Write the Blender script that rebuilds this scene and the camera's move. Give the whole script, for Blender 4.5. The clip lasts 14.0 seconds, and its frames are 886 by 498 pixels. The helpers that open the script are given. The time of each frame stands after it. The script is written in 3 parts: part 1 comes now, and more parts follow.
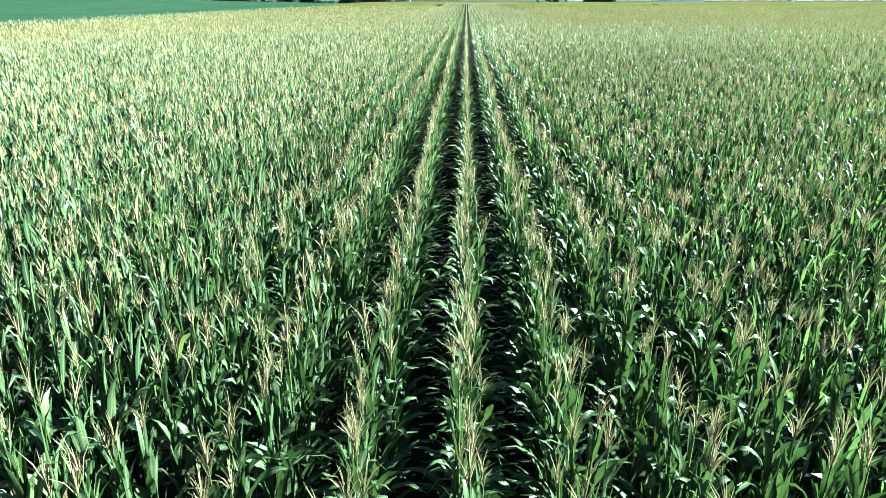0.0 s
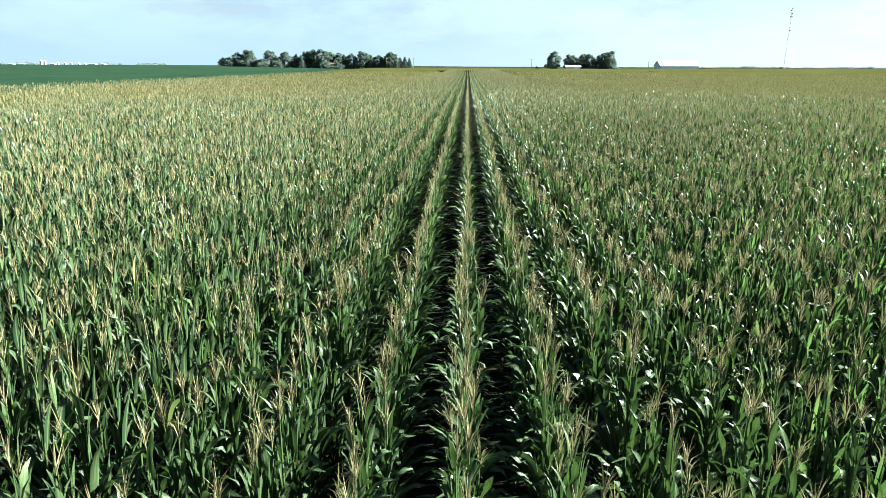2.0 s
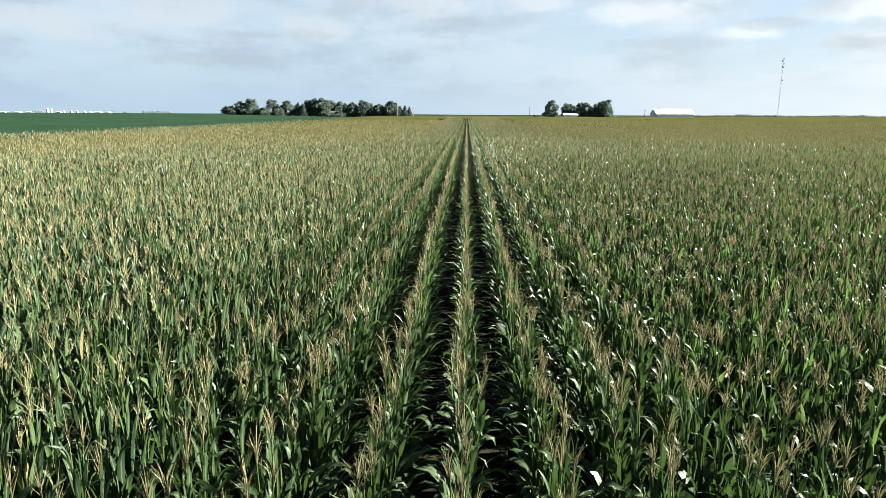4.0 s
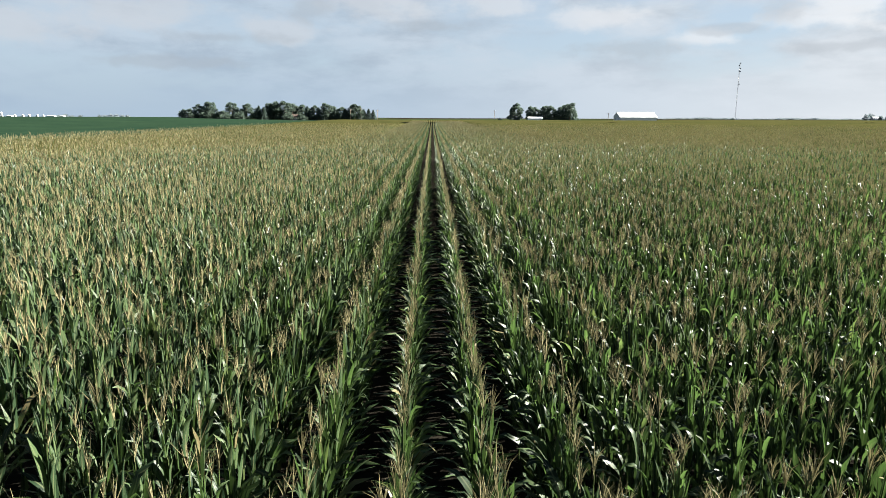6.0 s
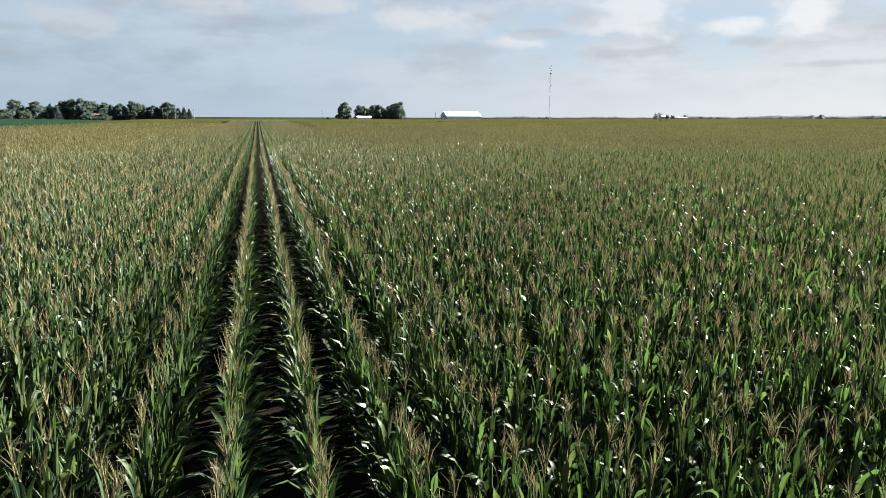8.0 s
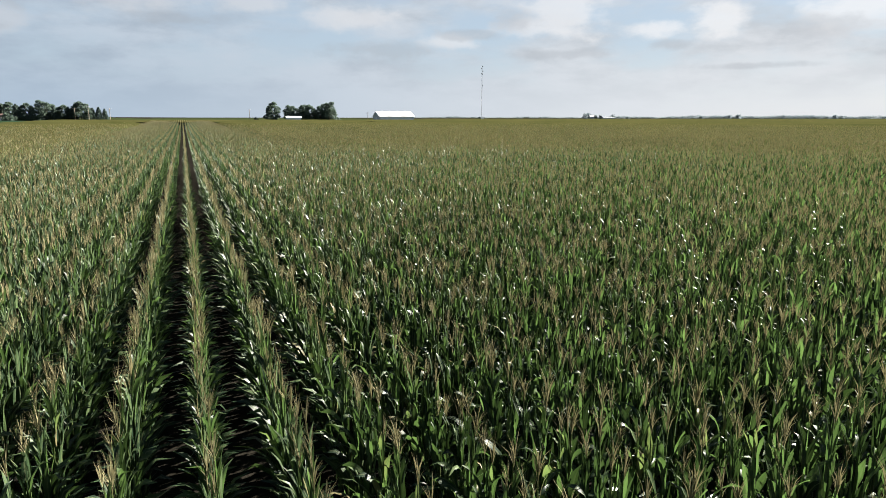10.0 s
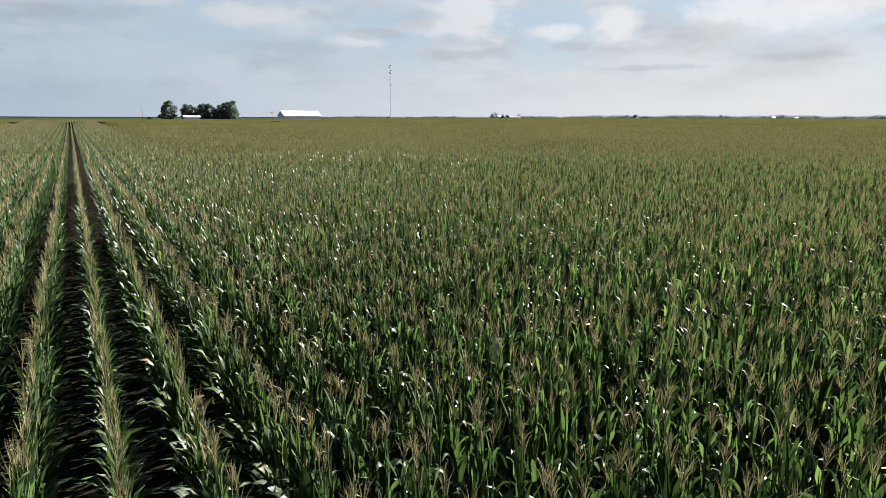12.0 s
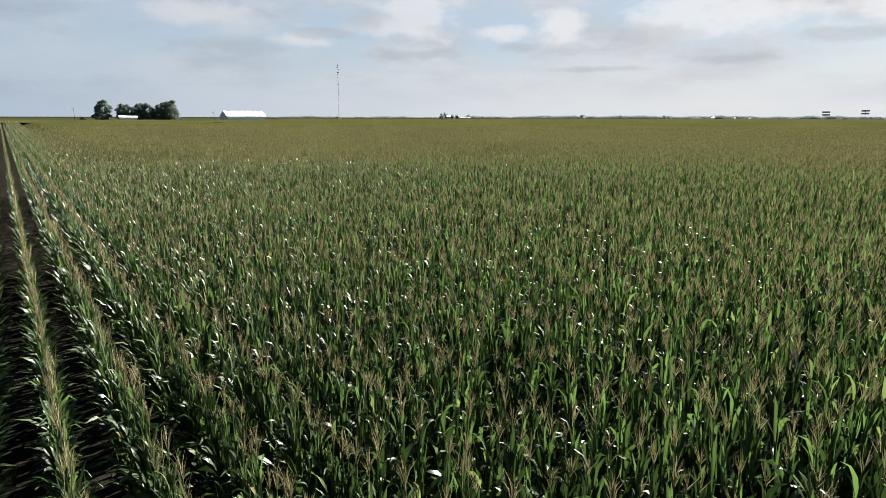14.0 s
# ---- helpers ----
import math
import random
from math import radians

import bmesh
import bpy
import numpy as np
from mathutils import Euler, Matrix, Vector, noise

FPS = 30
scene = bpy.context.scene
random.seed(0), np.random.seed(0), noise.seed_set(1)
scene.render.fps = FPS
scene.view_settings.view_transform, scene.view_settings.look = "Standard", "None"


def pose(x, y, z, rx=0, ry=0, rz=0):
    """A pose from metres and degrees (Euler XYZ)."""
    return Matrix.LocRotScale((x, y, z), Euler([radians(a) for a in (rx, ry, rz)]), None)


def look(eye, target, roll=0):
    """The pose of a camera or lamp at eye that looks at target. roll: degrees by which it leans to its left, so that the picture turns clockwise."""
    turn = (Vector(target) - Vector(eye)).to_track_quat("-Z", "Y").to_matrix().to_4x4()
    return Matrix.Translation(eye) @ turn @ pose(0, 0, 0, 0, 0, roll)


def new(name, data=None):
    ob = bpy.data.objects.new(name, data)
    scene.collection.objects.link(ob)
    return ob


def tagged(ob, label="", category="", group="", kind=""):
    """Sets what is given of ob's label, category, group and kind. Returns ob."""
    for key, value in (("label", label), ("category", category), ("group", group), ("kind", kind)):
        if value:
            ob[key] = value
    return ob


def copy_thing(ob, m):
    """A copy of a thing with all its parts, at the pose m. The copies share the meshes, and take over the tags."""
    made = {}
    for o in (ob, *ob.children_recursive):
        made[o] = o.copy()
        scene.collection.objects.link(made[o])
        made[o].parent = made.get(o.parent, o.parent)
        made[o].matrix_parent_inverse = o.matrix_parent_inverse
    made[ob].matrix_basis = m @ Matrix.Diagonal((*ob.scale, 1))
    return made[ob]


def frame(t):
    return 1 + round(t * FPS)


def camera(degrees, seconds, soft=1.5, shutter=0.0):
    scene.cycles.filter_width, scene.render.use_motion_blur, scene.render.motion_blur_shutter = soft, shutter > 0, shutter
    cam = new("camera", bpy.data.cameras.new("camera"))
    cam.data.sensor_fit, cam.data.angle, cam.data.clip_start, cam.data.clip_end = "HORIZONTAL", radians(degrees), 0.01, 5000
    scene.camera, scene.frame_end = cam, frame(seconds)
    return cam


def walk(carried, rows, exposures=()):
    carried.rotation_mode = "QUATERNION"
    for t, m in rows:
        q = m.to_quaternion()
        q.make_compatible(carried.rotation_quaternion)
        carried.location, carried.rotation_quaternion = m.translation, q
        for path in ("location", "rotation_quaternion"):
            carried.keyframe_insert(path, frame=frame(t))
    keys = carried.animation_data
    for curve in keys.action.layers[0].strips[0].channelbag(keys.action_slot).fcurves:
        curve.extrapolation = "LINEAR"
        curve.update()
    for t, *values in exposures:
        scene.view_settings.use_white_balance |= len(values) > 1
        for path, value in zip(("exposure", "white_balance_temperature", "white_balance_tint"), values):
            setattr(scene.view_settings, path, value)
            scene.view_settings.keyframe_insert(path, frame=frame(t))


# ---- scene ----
cam = camera(69.88, 14.0, soft=0.5)
PATH = [
    (0, (-0.05, -0.0, 4.837), (-0.1136, 1.8601, 4.1054), 0.03),
    (0.5, (-0.027, 0.038, 4.84), (-0.0948, 1.9131, 4.1466), 0.10),
    (1, (-0.032, 0.045, 4.844), (-0.1008, 1.9356, 4.1963), 0.20),
    (1.5, (-0.025, 0.048, 4.853), (-0.095, 1.9538, 4.2508), 0.20),
    (2, (-0.028, 0.087, 4.845), (-0.0982, 2.0077, 4.2904), 0.24),
    (2.5, (-0.041, 0.099, 4.842), (-0.113, 2.0325, 4.337), 0.18),
    (3, (-0.055, 0.14, 4.848), (-0.1267, 2.086, 4.3936), 0.21),
    (5.5, (0.192, 4.592, 4.815), (0.1367, 6.5501, 4.41), 0.15),
    (6, (0.286, 5.883, 4.801), (0.3204, 7.8413, 4.3957), 0.19),
    (6.5, (0.438, 7.246, 4.79), (0.6199, 9.1964, 4.3844), 0.18),
    (7, (0.646, 8.61, 4.788), (1.0004, 10.5357, 4.3824), 0.15),
    (7.5, (0.89, 9.945, 4.795), (1.3575, 11.8468, 4.3877), 0.12),
    (8, (1.163, 11.296, 4.829), (1.704, 13.1778, 4.4222), 0.10),
    (10.5, (3.578, 17.638, 4.979), (4.3652, 19.4309, 4.5722), 0.10),
    (11, (4.112, 18.836, 5.015), (4.9652, 20.5987, 4.6081), 0.13),
    (11.5, (4.646, 20.0, 5.054), (5.5619, 21.7307, 4.6472), 0.11),
    (12, (5.237, 21.213, 5.088), (6.2156, 22.9092, 4.6801), 0.11),
    (12.5, (5.901, 22.419, 5.146), (6.9399, 24.0783, 4.7385), 0.11),
    (13, (6.613, 23.605, 5.208), (7.6891, 25.2407, 4.7999), 0.15),
    (13.5, (7.378, 24.776, 5.282), (8.4747, 26.3975, 4.8743), 0.13),
    (14, (8.176, 25.909, 5.325), (9.284, 27.5237, 4.9179), 0.16),
]
walk(cam, [(t, look(eye, target, roll)) for t, eye, target, roll in PATH],
     exposures=[(0.0, 4.15, 5450, -11), (1.0, 3.8, 5600, -10), (1.5, 3.55, 5800, -7), (2.0, 3.4, 6000, -4), (3.0, 3.24, 6350, 2), (5.5, 2.86, 6450, 9), (8.0, 2.76, 6500, 10), (14.0, 2.62, 6500, 11)])

# ---- light ----
SKY = 0.205
SUN_AZ, SUN_EL = 76.0, 30.0      # degrees to the right of the rows, degrees above the horizon
world = bpy.data.worlds.new("sky")
scene.world = world
world.use_nodes = True


def build_world():
    """A clear sky behind broken cloud: haze at the horizon, soft flat-based heaps, lit from the sun's side."""
    nt = world.node_tree
    nt.nodes.clear()
    link = nt.links.new

    def math_node(op, *args):
        n = nt.nodes.new("ShaderNodeMath")
        n.operation = op
        for i, v in enumerate(args):
            if isinstance(v, (int, float)):
                n.inputs[i].default_value = v
            else:
                link(v, n.inputs[i])
        return n.outputs[0]

    def smooth(v, lo, hi):
        n = nt.nodes.new("ShaderNodeMapRange")
        n.interpolation_type = "SMOOTHSTEP"
        link(v, n.inputs[0])
        n.inputs[1].default_value, n.inputs[2].default_value = lo, hi
        return n.outputs[0]

    def mixed(fac, a, b):
        m = nt.nodes.new("ShaderNodeMix")
        m.data_type = "RGBA"
        for sock, v in ((m.inputs[0], fac), (m.inputs[6], a), (m.inputs[7], b)):
            if isinstance(v, tuple):
                sock.default_value = (*v, 1)
            elif isinstance(v, float):
                sock.default_value = v
            else:
                link(v, sock)
        return m.outputs[2]

    out, bg = nt.nodes.new("ShaderNodeOutputWorld"), nt.nodes.new("ShaderNodeBackground")
    sky = nt.nodes.new("ShaderNodeTexSky")
    sky.sky_type, sky.sun_disc = "NISHITA", False
    sky.sun_elevation, sky.sun_rotation = radians(SUN_EL), radians(SUN_AZ)
    sky.air_density, sky.dust_density, sky.ozone_density = 1.0, 0.6, 1.5
    tc, sep = nt.nodes.new("ShaderNodeTexCoord"), nt.nodes.new("ShaderNodeSeparateXYZ")
    link(tc.outputs["Generated"], sep.inputs[0])
    az = math_node("DEGREES", math_node("ARCTAN2", sep.outputs["X"], sep.outputs["Y"]))
    el = math_node("DEGREES", math_node("ARCSINE", sep.outputs["Z"]))

    def noise(sx, sy, seed, detail, rough=0.55):
        c = nt.nodes.new("ShaderNodeCombineXYZ")
        link(math_node("MULTIPLY", az, sx), c.inputs[0])
        link(math_node("MULTIPLY", el, sy), c.inputs[1])
        c.inputs[2].default_value = seed
        n = nt.nodes.new("ShaderNodeTexNoise")
        n.inputs["Scale"].default_value, n.inputs["Detail"].default_value, n.inputs["Roughness"].default_value = 1.0, detail, rough
        link(c.outputs[0], n.inputs["Vector"])
        return n.outputs["Fac"]

    wob = math_node("MULTIPLY", math_node("SUBTRACT", noise(0.30, 0.52, 3.0, 6.0, 0.55), 0.5), 2.6)
    heap = None
    for a0, e0, wa, we in HEAPS:
        da, de = math_node("DIVIDE", math_node("SUBTRACT", az, a0), wa), math_node("DIVIDE", math_node("SUBTRACT", el, e0), we)
        d = math_node("SQRT", math_node("ADD", math_node("MULTIPLY", da, da), math_node("MULTIPLY", de, de)))
        v = smooth(math_node("SUBTRACT", math_node("ADD", d, 0.0), wob), 1.25, 0.35)
        heap = v if heap is None else math_node("MAXIMUM", heap, v)
    base = None
    for a0, e0, wa, we in BASES:
        da, de = math_node("DIVIDE", math_node("SUBTRACT", az, a0), wa), math_node("DIVIDE", math_node("SUBTRACT", el, e0), we)
        d = math_node("SQRT", math_node("ADD", math_node("MULTIPLY", da, da), math_node("MULTIPLY", de, de)))
        v = smooth(math_node("SUBTRACT", d, wob), 1.2, 0.35)
        base = v if base is None else math_node("MAXIMUM", base, v)
    veil = smooth(noise(0.07, 0.20, 11.0, 5.0), 0.36, 0.58)
    grey = smooth(noise(0.12, 0.34, 17.0, 6.0, 0.6), 0.38, 0.66)
    haze = smooth(el, 6.5, 0.0)
    east = smooth(az, -20.0, 55.0)
    blue = nt.nodes.new("ShaderNodeMix")
    blue.data_type, blue.blend_type = "RGBA", "MULTIPLY"
    blue.inputs[0].default_value = 1.0
    link(sky.outputs["Color"], blue.inputs[6])
    blue.inputs[7].default_value = (0.10, 0.10, 0.10, 1)
    clear = mixed(0.8, blue.outputs[2], (0.36, 0.44, 0.53))
    veiled = mixed(grey, mixed(east, (0.38, 0.45, 0.525), (0.54, 0.565, 0.595)), mixed(east, (0.285, 0.35, 0.425), (0.43, 0.46, 0.49)))
    col = mixed(veil, clear, veiled)
    col = mixed(math_node("MULTIPLY", haze, 0.8), col, mixed(east, (0.295, 0.38, 0.475), (0.61, 0.63, 0.65)))
    lit = mixed(east, (0.44, 0.465, 0.50), (0.74, 0.735, 0.735))
    col = mixed(math_node("MULTIPLY", heap, 0.62), col, lit)
    col = mixed(math_node("MULTIPLY", base, 0.5), col, mixed(east, (0.30, 0.34, 0.385), (0.37, 0.395, 0.425)))
    overhead = math_node("MULTIPLY", smooth(el, 11.0, 26.0), math_node("SUBTRACT", 1.0, math_node("MULTIPLY", smooth(noise(0.03, 0.07, 23.0, 5.0), 0.54, 0.68), 0.35)))
    col = mixed(overhead, col, mixed(0.5, blue.outputs[2], (0.03, 0.06, 0.12)))
    link(col, bg.inputs["Color"])
    bg.inputs["Strength"].default_value = SKY
    link(bg.outputs["Background"], out.inputs["Surface"])


# heaped clouds and their grey undersides: degrees right of the rows, degrees up, half width, half height
HEAPS = [(32.5, 9.0, 3.8, 2.4), (29, 7.6, 3.0, 1.0), (44.5, 7.5, 2.3, 1.3), (39.5, 7.0, 2.6, 0.8), (58, 8.6, 7.0, 2.2), (53, 7.4, 3.4, 1.4), (70, 7.6, 7.0, 2.0), (-33, 6.6, 7, 1.3), (-24, 8.2, 6, 1.6), (-13, 7.2, 3.2, 1.2), (-5, 9.4, 5, 1.6), (6, 9.5, 4, 1.0), (14, 8.2, 4, 1.2), (22, 6.4, 3.0, 0.7)]
BASES = [(32, 5.3, 4.2, 0.5), (28, 7.9, 2.2, 1.0), (41, 5.9, 2.0, 0.5), (51.5, 6.7, 3.6, 1.0), (67, 6.2, 6, 0.7), (17, 5.8, 5, 0.8), (24, 6.9, 3.5, 0.5), (-10.5, 8.8, 3.0, 1.3), (0, 7.6, 4, 0.5), (47, 4.0, 4, 0.3), (-22, 4.3, 6, 0.6), (58, 4.6, 5, 0.4), (-18, 6.4, 5, 0.6)]
build_world()
sun = new("sun", bpy.data.lights.new("sun", "SUN"))
sun.data.energy, sun.data.angle, sun.data.color = 5.0, radians(0.6), (1.0, 0.95, 0.86)
sa, se = radians(SUN_AZ), radians(SUN_EL)
sun.matrix_world = look((0, 0, 40), Vector((0, 0, 40)) - Vector((math.sin(sa) * math.cos(se), math.cos(sa) * math.cos(se), math.sin(se))))


# ---- materials ----
def material(name, rough=0.6):
    m = bpy.data.materials.new(name)
    m.use_nodes = True
    nt = m.node_tree
    b = nt.nodes["Principled BSDF"]
    b.inputs["Roughness"].default_value = rough
    return m, nt, b


def node(nt, kind, **values):
    n = nt.nodes.new("ShaderNode" + kind)
    for k, v in values.items():
        n.inputs[k].default_value = v
    return n


def ramp(nt, stops, source):
    r = nt.nodes.new("ShaderNodeValToRGB")
    while len(r.color_ramp.elements) < len(stops):
        r.color_ramp.elements.new(0.5)
    for e, (p, c) in zip(r.color_ramp.elements, stops):
        e.position, e.color = p, (*c, 1)
    nt.links.new(source, r.inputs["Fac"])
    return r.outputs["Color"]


def noise_tex(nt, scale, detail=3.0, rough=0.5, vector=None):
    n = node(nt, "TexNoise", Scale=scale, Detail=detail, Roughness=rough)
    if vector is None:
        vector = nt.nodes.new("ShaderNodeTexCoord").outputs["Object"]
    nt.links.new(vector, n.inputs["Vector"])
    return n.outputs["Fac"]


def mix(nt, fac, a, b, blend="MIX"):
    m = nt.nodes.new("ShaderNodeMix")
    m.data_type, m.blend_type = "RGBA", blend
    for sock, v in ((m.inputs[0], fac), (m.inputs[6], a), (m.inputs[7], b)):
        if isinstance(v, (int, float)):
            sock.default_value = v
        elif isinstance(v, tuple):
            sock.default_value = (*v, 1)
        else:
            nt.links.new(v, sock)
    return m.outputs[2]


def mottled(name, stops, scale, rough=0.7, bump=0.0, fine=None, gloss=0.5):
    """A surface with a ramp over noise at two scales."""
    m, nt, b = material(name, rough)
    b.inputs["Specular IOR Level"].default_value = gloss
    f1 = noise_tex(nt, scale, 5.0, 0.6)
    col = ramp(nt, stops, f1)
    f2 = noise_tex(nt, fine or scale * 9, 4.0, 0.6)
    col = mix(nt, 0.35, col, ramp(nt, [(0.3, (0.45, 0.45, 0.45)), (0.7, (1.0, 1.0, 1.0))], f2), "MULTIPLY")
    nt.links.new(col, b.inputs["Base Color"])
    if bump:
        bp = node(nt, "Bump", Strength=bump, Distance=0.05)
        nt.links.new(f2, bp.inputs["Height"])
        nt.links.new(bp.outputs["Normal"], b.inputs["Normal"])
    return m


def leafy(name, dark, mid, light, rough=0.4, through_leaf=0.35, glow=(0.18, 0.38, 0.03), rib=True, dry=None):
    """A leaf: gloss, light through it, colour from leaf to leaf and along it."""
    m, nt, b = material(name, rough)
    b.inputs["Specular IOR Level"].default_value = 0.20
    geo = nt.nodes.new("ShaderNodeNewGeometry")
    stops = [(0.0, dark), (0.5, mid), (0.965, light), (0.975, dry)] if dry else [(0.0, dark), (0.5, mid), (1.0, light)]
    col = ramp(nt, stops, geo.outputs["Random Per Island"])
    f = noise_tex(nt, 0.35, 3.0, 0.55)
    col = mix(nt, 0.5, col, ramp(nt, [(0.3, (0.6, 0.62, 0.55)), (0.72, (1.15, 1.1, 0.95))], f), "MULTIPLY")
    if rib:
        uv = nt.nodes.new("ShaderNodeUVMap")
        sep = nt.nodes.new("ShaderNodeSeparateXYZ")
        nt.links.new(uv.outputs["UV"], sep.inputs["Vector"])
        ribs = ramp(nt, [(0.38, (0, 0, 0)), (0.5, (1, 1, 1)), (0.62, (0, 0, 0))], sep.outputs["X"])
        col = mix(nt, ribs, col, (0.095, 0.11, 0.055))
        stretch = nt.nodes.new("ShaderNodeMapping")
        stretch.inputs["Scale"].default_value = (14.0, 0.12, 1.0)
        nt.links.new(uv.outputs["UV"], stretch.inputs["Vector"])
        fine = node(nt, "TexNoise", Scale=1.0, Detail=3.0, Roughness=0.6)
        nt.links.new(stretch.outputs["Vector"], fine.inputs["Vector"])
        col = mix(nt, 0.55, col, ramp(nt, [(0.34, (0.45, 0.5, 0.45)), (0.66, (1.6, 1.5, 1.5))], fine.outputs["Fac"]), "MULTIPLY")
        bp = node(nt, "Bump", Strength=0.5, Distance=0.004)
        nt.links.new(fine.outputs["Fac"], bp.inputs["Height"])
        nt.links.new(bp.outputs["Normal"], b.inputs["Normal"])
    nt.links.new(col, b.inputs["Base Color"])
    tr = nt.nodes.new("ShaderNodeBsdfTranslucent")
    bright = ramp(nt, [(0.0, (0.2, 0.2, 0.2)), (0.55, (0.55, 0.55, 0.55)), (1.0, (2.0, 2.0, 2.0))], geo.outputs["Random Per Island"]) if rib else (1.0, 1.0, 1.0)
    nt.links.new(mix(nt, 1.0, mix(nt, 0.75, col, glow), bright, "MULTIPLY"), tr.inputs["Color"])
    ms = nt.nodes.new("ShaderNodeMixShader")
    ms.inputs["Fac"].default_value = through_leaf
    nt.links.new(b.outputs["BSDF"], ms.inputs[1])
    nt.links.new(tr.outputs["BSDF"], ms.inputs[2])
    nt.links.new(ms.outputs["Shader"], nt.nodes["Material Output"].inputs["Surface"])
    return m


M_LEAF = leafy("corn_leaf", (0.010, 0.023, 0.012), (0.027, 0.050, 0.0245), (0.062, 0.098, 0.044), 0.39, 0.29, (0.050, 0.096, 0.020), dry=(0.14, 0.12, 0.065))
M_STALK = leafy("corn_stalk", (0.022, 0.040, 0.012), (0.033, 0.050, 0.015), (0.046, 0.062, 0.022), 0.5, 0.1, rib=False)
M_TASSEL = leafy("corn_tassel", (0.102, 0.093, 0.050), (0.144, 0.131, 0.071), (0.200, 0.182, 0.104), 0.85, 0.24, (0.145, 0.132, 0.065), rib=False)
# Darker than real soil: shade between the corn rows is put into the colour.
M_SHADED_SOIL = mottled("soil", [(0.3, (0.010, 0.009, 0.007)), (0.7, (0.020, 0.018, 0.014))], 0.8, 0.95, 0.6, gloss=0.0)
# Leaf green lightened and blued, so the colour carries haze over the distance.
M_HAZED_TREE = leafy("hazed_tree_leaf", (0.060, 0.086, 0.076), (0.070, 0.100, 0.084), (0.082, 0.114, 0.090), 0.95, 0.5, (0.08, 0.112, 0.086), rib=False)
M_BARK = mottled("bark", [(0.3, (0.07, 0.055, 0.04)), (0.7, (0.16, 0.13, 0.10))], 2.0, 0.9, 0.5)
M_WHITE = mottled("white_metal", [(0.2, (0.62, 0.64, 0.66)), (0.8, (0.80, 0.81, 0.82))], 0.25, 0.45)
M_ROOF = mottled("white_roof_metal", [(0.2, (0.72, 0.74, 0.76)), (0.8, (0.86, 0.87, 0.88))], 0.25, 0.4)
M_STEEL = mottled("galvanised_steel", [(0.2, (0.25, 0.26, 0.27)), (0.8, (0.42, 0.43, 0.44))], 1.0, 0.5)
M_SOY = mottled("soybean_leaves", [(0.3, (0.010, 0.023, 0.014)), (0.7, (0.016, 0.032, 0.018))], 0.05, 0.7, 0.0, 1.5, gloss=0.0)
M_FAR = mottled("far_corn_canopy", [(0.3, (0.026, 0.030, 0.010)), (0.7, (0.052, 0.049, 0.018))], 0.04, 0.85, 0.0, 2.2, gloss=0.0)
M_GRASS = mottled("rough_grass", [(0.3, (0.018, 0.026, 0.011)), (0.7, (0.028, 0.038, 0.015))], 0.03, 0.8, 0.0, 1.0, gloss=0.0)
# Far leaves painted pale and bluish: the haze of distance is in the colour.
M_HAZED_WOODS = leafy("hazed_wood_leaf", (0.17, 0.205, 0.225), (0.175, 0.21, 0.23), (0.18, 0.215, 0.235), 1.0, 0.4, (0.175, 0.21, 0.23), rib=False)
M_CONIFER = leafy("conifer_needles", (0.052, 0.076, 0.070), (0.060, 0.086, 0.078), (0.068, 0.096, 0.084), 0.95, 0.45, (0.066, 0.094, 0.078), rib=False)
M_REDROOF = mottled("brown_shingles", [(0.3, (0.09, 0.055, 0.045)), (0.7, (0.13, 0.08, 0.065))], 1.0, 0.8)
M_GREYWALL = mottled("grey_steel_siding", [(0.3, (0.42, 0.45, 0.48)), (0.7, (0.52, 0.55, 0.58))], 0.4, 0.5)
M_DARK = mottled("grey_panel", [(0.3, (0.38, 0.39, 0.40)), (0.7, (0.48, 0.49, 0.50))], 0.5, 0.6)
M_WOOD = mottled("weathered_pole", [(0.3, (0.16, 0.13, 0.10)), (0.7, (0.26, 0.22, 0.18))], 2.0, 0.9)


# ---- mesh helpers ----
def part(name, bm, mat, parent=None, label=""):
    me = bpy.data.meshes.new(name)
    bm.to_mesh(me)
    bm.free()
    me.materials.append(mat)
    ob = new(name, me)
    if parent is not None:
        ob.parent = parent
    if label:
        ob["label"] = label
    return ob


def box(bm, size, m=Matrix()):
    r = bmesh.ops.create_cube(bm, size=1, matrix=m @ Matrix.Diagonal((*size, 1)))
    return r["verts"]


def tube(bm, a, b, ra, rb, sides=6):
    a, b = Vector(a), Vector(b)
    m = Matrix.Translation((a + b) / 2) @ (b - a).to_track_quat("Z", "Y").to_matrix().to_4x4()
    bmesh.ops.create_cone(bm, cap_ends=True, segments=sides, radius1=ra, radius2=rb, depth=(b - a).length, matrix=m)


